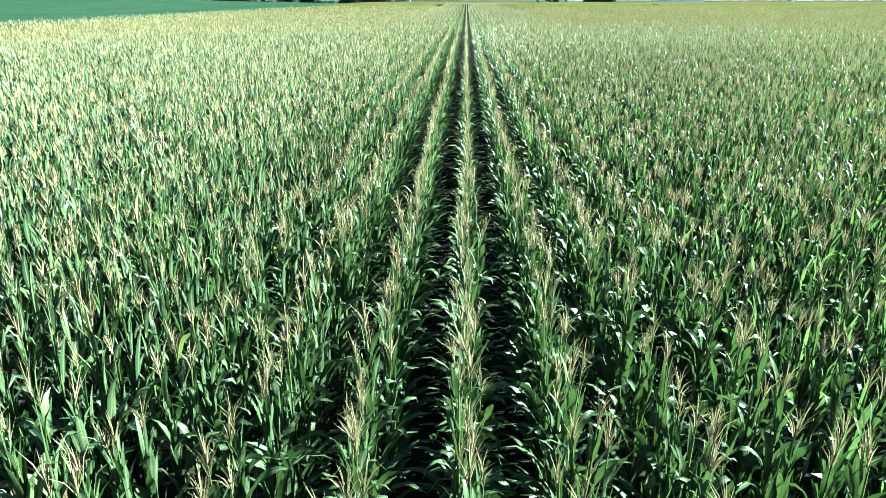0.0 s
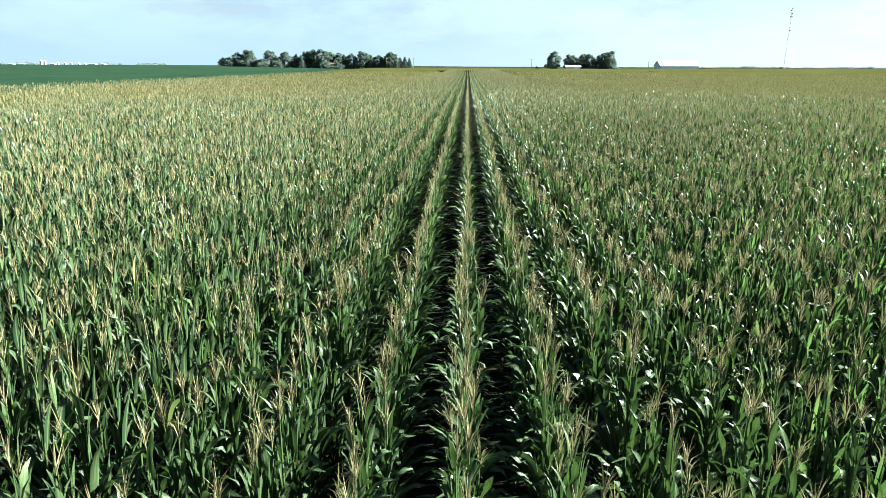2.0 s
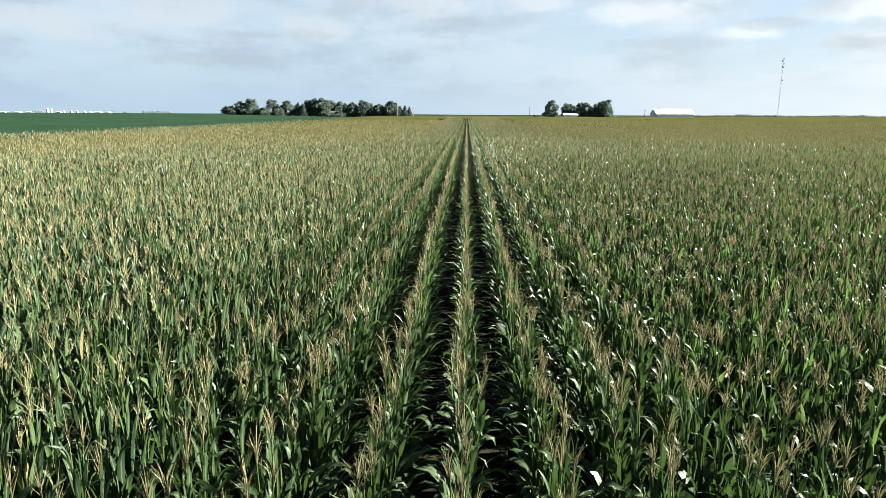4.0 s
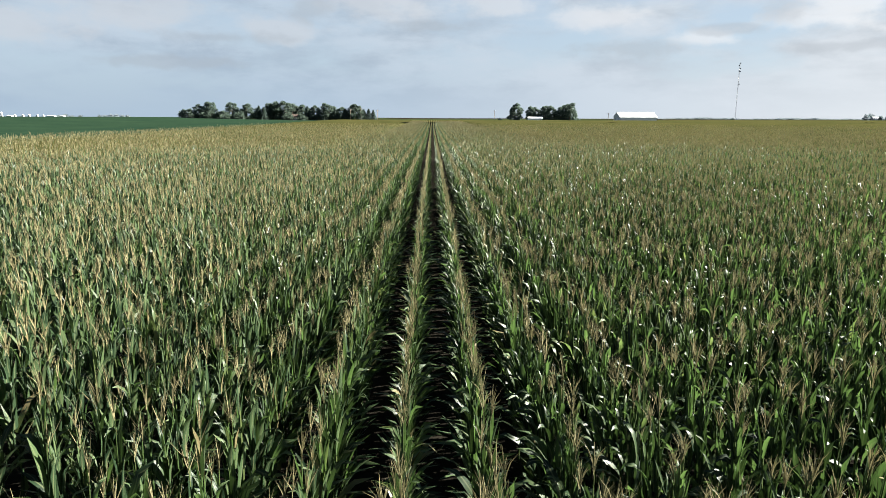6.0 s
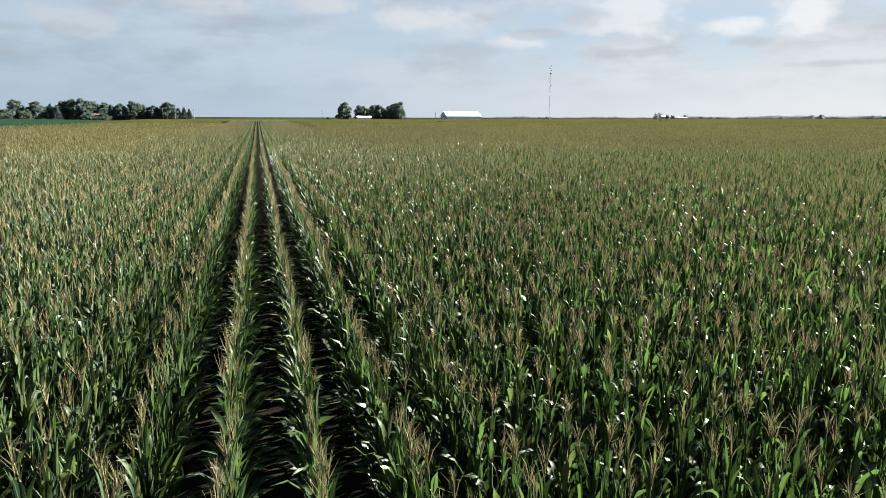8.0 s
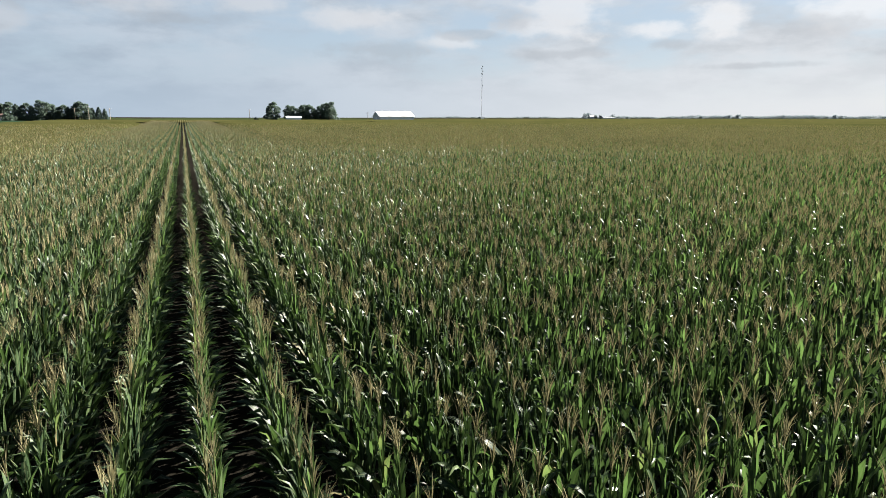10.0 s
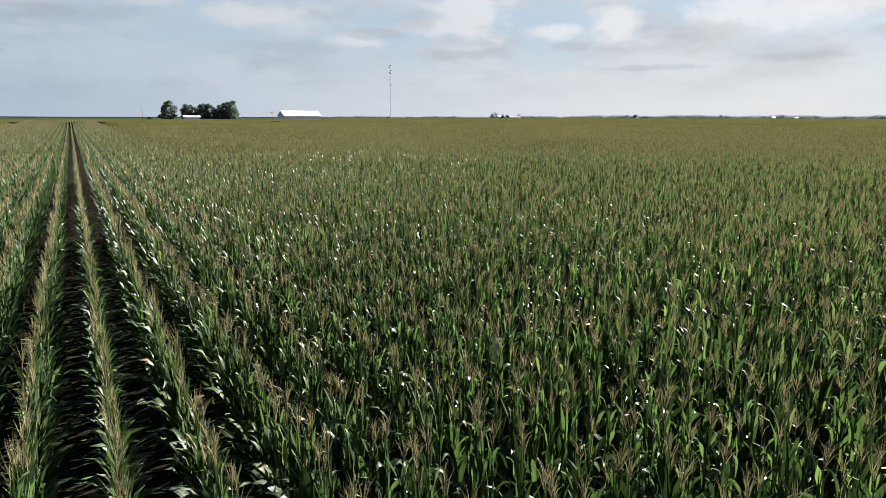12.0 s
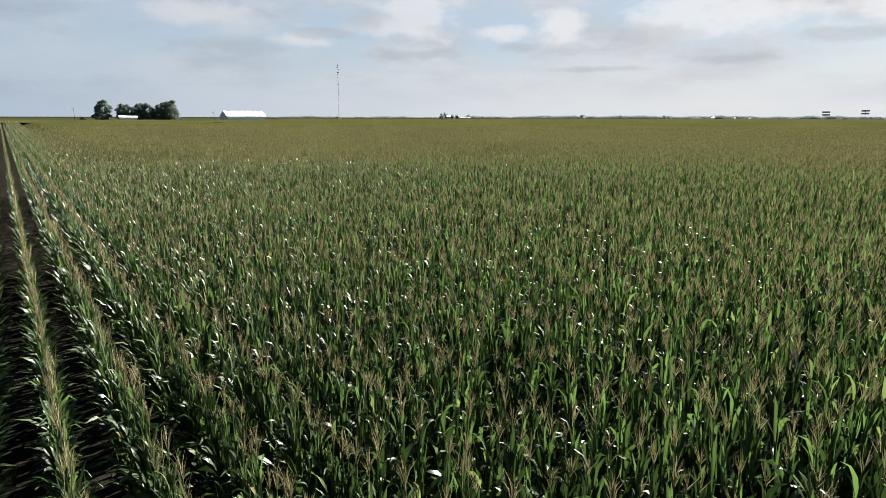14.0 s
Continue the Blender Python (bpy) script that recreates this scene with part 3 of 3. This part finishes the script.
def conifer(seed, height, spread):
    """A spruce: straight trunk and drooping whorls of needle clumps."""
    rng = np.random.default_rng(seed)
    root = new("conifer")
    bm = bmesh.new()
    tube(bm, (0, 0, -0.3), (0, 0, height * 0.97), height * 0.018, height * 0.003, 7)
    part("trunk", bm, M_BARK, root)
    pts = []
    for i in range(16):
        t = i / 15
        z = height * (0.07 + 0.9 * t)
        reach = spread * (1 - t) ** 0.85 + 0.15
        for k in range(9):
            a = 2 * math.pi * (k + rng.uniform(-0.35, 0.35)) / 9 + i
            for f in np.linspace(0.25, 1.0, 7):
                l = reach * f * rng.uniform(0.85, 1.1)
                pts.append((l * math.cos(a), l * math.sin(a), z - 0.28 * l + rng.uniform(-0.2, 0.2)))
    v, q = cards(rng, np.array(pts), 0.36)
    crown = new("crown", mesh_from("crown", v, q, [M_CONIFER], smooth=False))
    crown.parent = root
    return root


def place(ob, x, y, sx, sz, turn):
    ob.matrix_basis = Matrix.LocRotScale((x, y, float(gz(x, y))), Euler((0, 0, turn)), (sx, sx, sz))
    return ob


# the long windbreak beyond the soybeans: kind, x, y, top above the ground
GROVE = [("bush", -164, 446, 6.4), ("b", -158, 450, 9.8), ("a", -151, 450, 11.8), ("bush", -149, 444, 5.6), ("bush", -141, 445, 5.6), ("c", -137, 455, 11.8), ("bush", -132, 452, 6.0), ("b", -128, 457, 11.0),
         ("b", -122, 466, 8.6), ("spruce", -120, 459, 10.0), ("spruce", -116, 456, 9.2), ("b", -114, 466, 11.6), ("a", -110, 463, 13.2), ("c", -104, 464, 13.4), ("b", -99, 472, 11.8), ("b", -94, 476, 11.2), ("bush", -100, 460, 4.8), ("bush", -91, 460, 4.6),
         ("spruce", -88, 467, 10.4), ("b", -84, 470, 10.8), ("spruce", -80, 466, 9.6), ("c", -75, 470, 12.6), ("b", -71, 474, 10.4), ("spruce", -69, 469, 9.4), ("b", -65, 472, 10.0), ("spruce", -61.5, 470, 9.2), ("spruce", -58.5, 471, 9.0), ("a", -55, 473, 12.2),
         ("spruce", -51.5, 473, 8.6), ("spruce", -48.6, 473, 8.6), ("spruce", -45.4, 474, 9.0), ("spruce", -42.2, 475, 8.2)]
FARM = [("b", 64, 500, 13.6), ("b", 76, 499, 11.4), ("b", 79.5, 502, 10.8), ("a", 86, 498, 12.0), ("b", 91, 497, 11.8), ("b", 98, 495, 11.0), ("c", 104, 493, 14.0), ("b", 101, 499, 12.4), ("bush", 52.5, 503, 2.8), ("bush", 111, 496, 3.0)]
MASTERS = {"a": (leaf_tree(21, 11.5, 4.6, 0.12, 20, 130), 11.5), "b": (leaf_tree(34, 10.0, 4.0, 0.06, 18, 120), 10.0), "c": (leaf_tree(47, 12.0, 4.3, 0.08, 19, 130), 12.0),
           "bush": (leaf_tree(58, 5.0, 3.6, 0.0, 14, 100, None, "bush"), 5.0), "spruce": (conifer(66, 9.0, 2.5), 9.0)}
WORDS = {"a": ("broad green leafy tree with a rounded crown", "tree"), "b": ("dark green leafy tree with a dense crown", "tree"), "c": ("tall leafy tree with an uneven spreading crown", "tree"),
         "bush": ("low rounded green bush among the farm trees", "bush"), "spruce": ("dark green conical spruce in a windbreak", "conifer")}
rng = np.random.default_rng(12)
used = set()
for group, spots in (("trees of the long windbreak", GROVE), ("trees round the small farm", FARM)):
    for kind, x, y, top in spots:
        ob, tall = MASTERS[kind]
        if kind in used:
            ob = copy_thing(ob, Matrix())
        used.add(kind)
        k = top / tall
        place(ob, x, y, k * rng.uniform(1.15, 1.4) * (1.1 if spots is GROVE else 0.9), k, rng.uniform(0, 6.28))
        tagged(ob, WORDS[kind][0], WORDS[kind][1], group)


def far_wood(name, spots, seed, label):
    """A far strip of wood: uneven clumps of leaves on the ground, the haze in their colour."""
    rng = np.random.default_rng(seed)
    pts = []
    for x, y, w, h in spots:
        n = int(44 + 8 * h)
        a, r = rng.uniform(0, 6.28, n), np.sqrt(rng.uniform(0, 1, n))
        zz = rng.uniform(0, 1, n)
        keep = r < np.sqrt(np.maximum(1 - (zz - 0.35) ** 2 / 0.45, 0.05))
        pts.append(np.stack([x + w * r * np.cos(a), y + w * r * np.sin(a), gz(x, y) + zz * h], 1)[keep])
    v, q = cards(rng, np.concatenate(pts), 2.0)
    return tagged(new(name, mesh_from(name, v, q, [M_HAZED_WOODS], smooth=False)), label, "woods", kind="stuff")


def bearing(az, dist):
    return dist * math.sin(radians(az)), dist * math.cos(radians(az))


rng = np.random.default_rng(31)
spots = []
for az in np.arange(17.5, 74.0, 0.09):
    low = 2.8 + 6.2 * step01((az - 30) / 18) + 1.8 * math.sin(az * 0.9) + 1.2 * math.sin(az * 3.1)
    spots.append((*bearing(az, rng.uniform(2600, 2680)), rng.uniform(6, 12), max(2.5, low + rng.uniform(-1.0, 2.5))))
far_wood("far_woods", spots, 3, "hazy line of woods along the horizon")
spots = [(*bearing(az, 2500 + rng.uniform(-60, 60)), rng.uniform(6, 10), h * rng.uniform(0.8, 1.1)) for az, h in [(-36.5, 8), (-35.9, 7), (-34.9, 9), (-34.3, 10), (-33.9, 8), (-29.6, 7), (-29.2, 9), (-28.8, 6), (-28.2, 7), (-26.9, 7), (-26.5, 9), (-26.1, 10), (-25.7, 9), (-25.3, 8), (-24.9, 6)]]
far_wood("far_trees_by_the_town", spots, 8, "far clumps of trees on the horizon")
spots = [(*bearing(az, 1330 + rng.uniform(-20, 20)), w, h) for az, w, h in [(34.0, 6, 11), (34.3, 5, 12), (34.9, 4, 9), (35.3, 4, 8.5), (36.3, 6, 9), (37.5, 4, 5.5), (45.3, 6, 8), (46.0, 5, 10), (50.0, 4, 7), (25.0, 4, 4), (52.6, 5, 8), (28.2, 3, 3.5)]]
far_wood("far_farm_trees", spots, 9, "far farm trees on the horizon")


# ---- buildings ----
def gable_building(name, x, y, length, depth, eave, ridge, walls, roof_mat, label, category="barn", vents=0, turn=0.0):
    """A long gabled building with its long side to the field."""
    root = new(name)
    hl, hd = length / 2, depth / 2
    for sgn in (-1, 1):
        bm = bmesh.new()
        box(bm, (length - 0.3, 0.16, eave), Matrix.Translation((0, sgn * (hd - 0.08), eave / 2)))
        for i in range(int(length / 1.2)):
            box(bm, (0.07, 0.05, eave - 0.3), Matrix.Translation((-hl + 0.6 + 1.2 * i, sgn * (hd + 0.02), eave / 2)))
        part("side_wall", bm, walls[0], root)
        bm = bmesh.new()
        v = [bm.verts.new(p) for e in (sgn * (hl - 0.16), sgn * hl) for p in ((e, -hd, 0), (e, hd, 0), (e, hd, eave), (e, 0, ridge - 0.1), (e, -hd, eave))]
        bm.faces.new(v[0:5]), bm.faces.new(v[5:10])
        for i in range(5):
            bm.faces.new((v[i], v[(i + 1) % 5], v[5 + (i + 1) % 5], v[5 + i]))
        bmesh.ops.recalc_face_normals(bm, faces=bm.faces[:])
        part("gable_wall", bm, walls[1], root)
        bm = bmesh.new()
        slope = math.atan2(ridge - eave, hd)
        run = math.hypot(ridge - eave, hd) + 0.5
        m = Matrix.Translation((0, sgn * (hd + 0.45) / 2, (eave + ridge) / 2 - 0.1)) @ Matrix.Rotation(-sgn * slope, 4, "X")
        n = int(length / 0.45)
        xs = [-hl - 0.5 + (length + 1.0) * i / (2 * n) for i in range(2 * n + 1)]
        top = [[bm.verts.new(m @ Vector((x, y, 0.06 + 0.05 * (i % 2)))) for i, x in enumerate(xs)] for y in (-run / 2, run / 2)]
        low = [[bm.verts.new(m @ Vector((x, y, -0.06))) for x in xs] for y in (-run / 2, run / 2)]
        for i in range(2 * n):
            bm.faces.new((top[0][i], top[0][i + 1], top[1][i + 1], top[1][i]))
            bm.faces.new((low[0][i], low[1][i], low[1][i + 1], low[0][i + 1]))
            for k in (0, 1):
                bm.faces.new((top[k][i], low[k][i], low[k][i + 1], top[k][i + 1]))
        for i in (0, 2 * n):
            bm.faces.new((top[0][i], top[1][i], low[1][i], low[0][i]))
        bmesh.ops.recalc_face_normals(bm, faces=bm.faces[:])
        part("roof", bm, roof_mat, root)
    for i in range(vents):
        bm = bmesh.new()
        vx = -hl + length * (i + 0.7) / (vents + 0.4)
        box(bm, (1.1, 0.8, 0.3), Matrix.Translation((vx, 0, ridge + 0.1)))
        tube(bm, (vx, 0, ridge + 0.22), (vx, 0, ridge + 0.42), 0.45, 0.25, 8)
        part("ridge_vent", bm, M_STEEL, root)
    bm = bmesh.new()
    box(bm, (0.08, 3.6, 3.2), Matrix.Translation((-hl - 0.05, 0, 1.6)))
    part("sliding_door", bm, M_WHITE, root)
    root.matrix_basis = pose(x, y, float(gz(x, y)), 0, 0, turn)
    return tagged(root, label, category)


gable_building("barn", 133.5, 429, 23.5, 15.5, 3.75, 6.9, (M_WHITE, M_GREYWALL), M_ROOF, "long white metal barn with a bright white roof", vents=4)
gable_building("shed", 77.6, 492, 10.2, 6.5, 2.9, 3.9, (M_WHITE, M_WHITE), M_ROOF, "low white metal shed in front of farm trees", "shed")
gable_building("farmhouse", -96.5, 468, 9.5, 8.0, 2.8, 4.6, (M_WHITE, M_WHITE), M_REDROOF, "farmhouse with a brown roof among dark trees", "house")
gable_building("farmhouse", *bearing(34.6, 1335), 14, 8, 4.5, 7.0, (M_GREYWALL, M_GREYWALL), M_STEEL, "far pale grey farmhouse between trees", "house")
gable_building("shed", *bearing(35.9, 1320), 26, 8, 3.0, 4.2, (M_GREYWALL, M_GREYWALL), M_STEEL, "far low grey farm shed by trees", "shed")
for az, l, d, e, r in [(56.6, 12, 8, 4.0, 6.5), (58.2, 7, 6, 3.0, 4.5), (70.2, 40, 10, 4.0, 5.5), (59.3, 5, 4, 2.5, 3.5)]:
    gable_building("shed", *bearing(az, 2350), l * 1.4, d, e, r, (M_GREYWALL, M_GREYWALL), M_STEEL, "far pale grey farm building before the woods", "shed")


def grain_bin(x, y, rad, wall, name="grain_bin", label="far white grain bin with a conical roof"):
    root = new(name)
    bm = bmesh.new()
    tube(bm, (0, 0, 0), (0, 0, wall), rad, rad, 20)
    part("drum", bm, M_STEEL, root)
    for i in range(3):
        bm = bmesh.new()
        tube(bm, (0, 0, wall * (0.25 + 0.25 * i)), (0, 0, wall * (0.25 + 0.25 * i) + 0.15), rad + 0.06, rad + 0.06, 20)
        part("ring", bm, M_WHITE, root)
    bm = bmesh.new()
    tube(bm, (0, 0, wall), (0, 0, wall + rad * 0.5), rad + 0.25, 0.5, 20)
    tube(bm, (0, 0, wall + rad * 0.5), (0, 0, wall + rad * 0.5 + 0.8), 0.6, 0.5, 10)
    part("cone_roof", bm, M_ROOF, root)
    root.matrix_basis = pose(x, y, float(gz(x, y)))
    return tagged(root, label, "grain bin", "bins of the far elevator")


for az, rad, wall in [(-33.45, 4.5, 13), (-33.2, 3.5, 12), (-32.4, 4, 6.5), (-31.9, 4, 6), (-31.5, 3.5, 7), (-31.0, 4, 5), (-30.6, 3.5, 5)]:
    grain_bin(*bearing(az, 2480), rad, wall)
for az, l in [(-36.2, 20), (-35.3, 16), (-34.6, 18), (-30.1, 26), (-32.7, 16), (-29.4, 16), (-18.6, 12)]:
    gable_building("warehouse", *bearing(az, 2520), l, 14, 3.4, 5.2, (M_GREYWALL, M_GREYWALL), M_STEEL, "far pale warehouse on the edge of town", "building")


def mast(x, y, tall):
    """A slim three-legged lattice mast with dishes and aerials near its top."""
    root = new("radio_mast")
    w = 0.75
    legs = [(w * math.cos(a), w * math.sin(a)) for a in (0.3, 2.394, 4.489)]
    for lx, ly in legs:
        bm = bmesh.new()
        tube(bm, (lx, ly, -0.5), (lx * 0.8, ly * 0.8, tall), 0.16, 0.12, 5)
        part("leg", bm, M_STEEL, root)
    bm = bmesh.new()
    n = int(tall / 2.5)
    for i in range(n):
        z0, z1 = tall * i / n, tall * (i + 1) / n
        for k in range(3):
            a, b = legs[k], legs[(k + 1) % 3]
            tube(bm, (a[0] * 0.95, a[1] * 0.95, z0), (b[0] * 0.95, b[1] * 0.95, z1), 0.06, 0.06, 4)
    part("bracing", bm, M_STEEL, root)
    for z, dx in ((tall - 1.0, 0.6), (tall - 5.5, -1.6), (tall - 11.0, 1.4), (tall - 16.5, -1.0), (tall - 17.0, 1.3), (tall - 42.0, 1.4)):
        bm = bmesh.new()
        tube(bm, (dx, -0.9, z), (dx, -0.3, z), 1.25, 0.9, 14)
        tube(bm, (dx, -0.3, z), (0, 0, z), 0.12, 0.12, 5)
        tube(bm, (dx * 1.1, 0.2, z - 1.4), (dx * 1.1, 0.2, z + 1.8), 0.28, 0.2, 6)
        part("dish", bm, M_DARK, root)
    bm = bmesh.new()
    box(bm, (3.2, 2.6, 2.8), Matrix.Translation((3.5, 0, 1.4)))
    box(bm, (3.5, 2.9, 0.2), Matrix.Translation((3.5, 0, 2.9)))
    part("equipment_hut", bm, M_WHITE, root)
    root.matrix_basis = pose(x, y, float(gz(x, y)))
    return tagged(root, "tall slim grey radio mast with dishes near its top", "radio mast")


mast(618, 1316, 113.0)


def utility_pole(x, y, tall):
    root = new("utility_pole")
    bm = bmesh.new()
    tube(bm, (0, 0, -0.4), (0, 0, tall), 0.2, 0.14, 8)
    part("pole", bm, M_WOOD, root)
    bm = bmesh.new()
    box(bm, (2.2, 0.14, 0.16), Matrix.Translation((0, 0.16, tall - 0.6)))
    part("crossarm", bm, M_WOOD, root)
    for dx in (-0.95, 0.0, 0.95):
        bm = bmesh.new()
        tube(bm, (dx, 0.16, tall - 0.52), (dx, 0.16, tall - 0.3), 0.07, 0.05, 6)
        part("insulator", bm, M_STEEL, root)
    root.matrix_basis = pose(x, y, float(gz(x, y)), 0, 0, 20)
    return tagged(root, "weathered wooden utility pole with a crossarm", "utility pole", "poles along the farm lane")


for x, y, top in [(-57.5, 466, 8.5), (-50.2, 467, 9.8), (-38.8, 470, 8.5), (48, 501, 8.7), (116.8, 432, 6.4)]:
    utility_pole(x, y, top)


def billboard(x, y, top, turn):
    """Two stacked sign panels on one steel post, seen from behind."""
    root = new("billboard")
    bm = bmesh.new()
    tube(bm, (0, 0.5, -0.5), (0, 0.5, top - 1.0), 0.6, 0.5, 12)
    part("post", bm, M_STEEL, root)
    for z in (top - 1.7, top - 7.3):
        bm = bmesh.new()
        box(bm, (14.4, 0.5, 3.3), Matrix.Translation((0, 0, z)))
        p = part("panel", bm, M_DARK, root)
        bm = bmesh.new()
        for dx in (-5.5, -1.8, 1.8, 5.5):
            box(bm, (0.25, 0.35, 3.5), Matrix.Translation((dx, -0.42, z)))
        part("frame", bm, M_STEEL, p)
    root.matrix_basis = pose(x, y, float(gz(x, y)), 0, 0, turn)
    return tagged(root, "two stacked dark billboard panels on a steel post", "billboard", "billboards by the highway")


billboard(1458, 702, 17.8, -64)
billboard(1486, 638, 20.4, -67)


# ---- single corn plants ----
def corn_plant(seed):
    """One plant: stalk, arching leaves, and a branched tassel."""
    r = np.random.default_rng(seed)
    root = new("corn_plant")
    tassel = []
    for kind, (v, q, u) in corn_pieces(r, 0):
        if kind == "tassel":
            tassel.append((kind, (v, q, u)))
            continue
        me = mesh_from(kind, v, q, [M_LEAF if kind == "leaf" else M_STALK], None, u)
        ob = new(kind, me)
        ob.parent = root
    v, q, m, u = joined(tassel)
    ob = new("tassel", mesh_from("tassel", v, q, [M_TASSEL], None, u))
    ob.parent = root
    ob["label"] = "straw-coloured branched tassel"
    return tagged(root, "tall green corn plant with a straw-coloured tassel", "corn plant", "corn plants in rows")


rng = np.random.default_rng(77)
plants = [corn_plant(100 + k) for k in range(14)]
for i, (x, y, z) in enumerate(single_spots):
    k = int(rng.integers(0, 14))
    ob = plants[i] if i < 14 else copy_thing(plants[k], Matrix())
    g = float(np.clip(rng.normal(1.0, 0.045), 0.87, 1.12))
    tilt = rng.normal(0, 0.03, 2)
    ob.matrix_basis = Matrix.LocRotScale((x, y, z), Euler((tilt[0], tilt[1], rng.normal(math.pi / 2, 0.22) + math.pi * int(rng.integers(0, 2)))), (1, 1, g))


# two plants with a bleached leaf standing out of the stand
M_BLEACHED = mottled("bleached_leaf", [(0.3, (0.34, 0.33, 0.28)), (0.7, (0.48, 0.47, 0.41))], 6.0, 0.7)
for k, (x, y, rise, turn) in enumerate([(16.8, 29.9, 84, 0.6), (10.1, 28.1, 80, 2.2)]):
    ob = copy_thing(plants[3 + k], Matrix.LocRotScale((x, y, 0), Euler((0, 0, 1.5)), (1, 1, 1)))
    ob["label"] = "tall green corn plant with one bleached white leaf"
    v, q, u = leaf_arrays(np.random.default_rng(k), 1.75, turn, 0.62, 0.11, radians(rise), 0.5, 6, 0.25, 0.2)
    leaf = new("leaf", mesh_from("leaf", v, q, [M_BLEACHED], None, u))
    leaf.parent = ob
    leaf["label"] = "bleached white leaf"
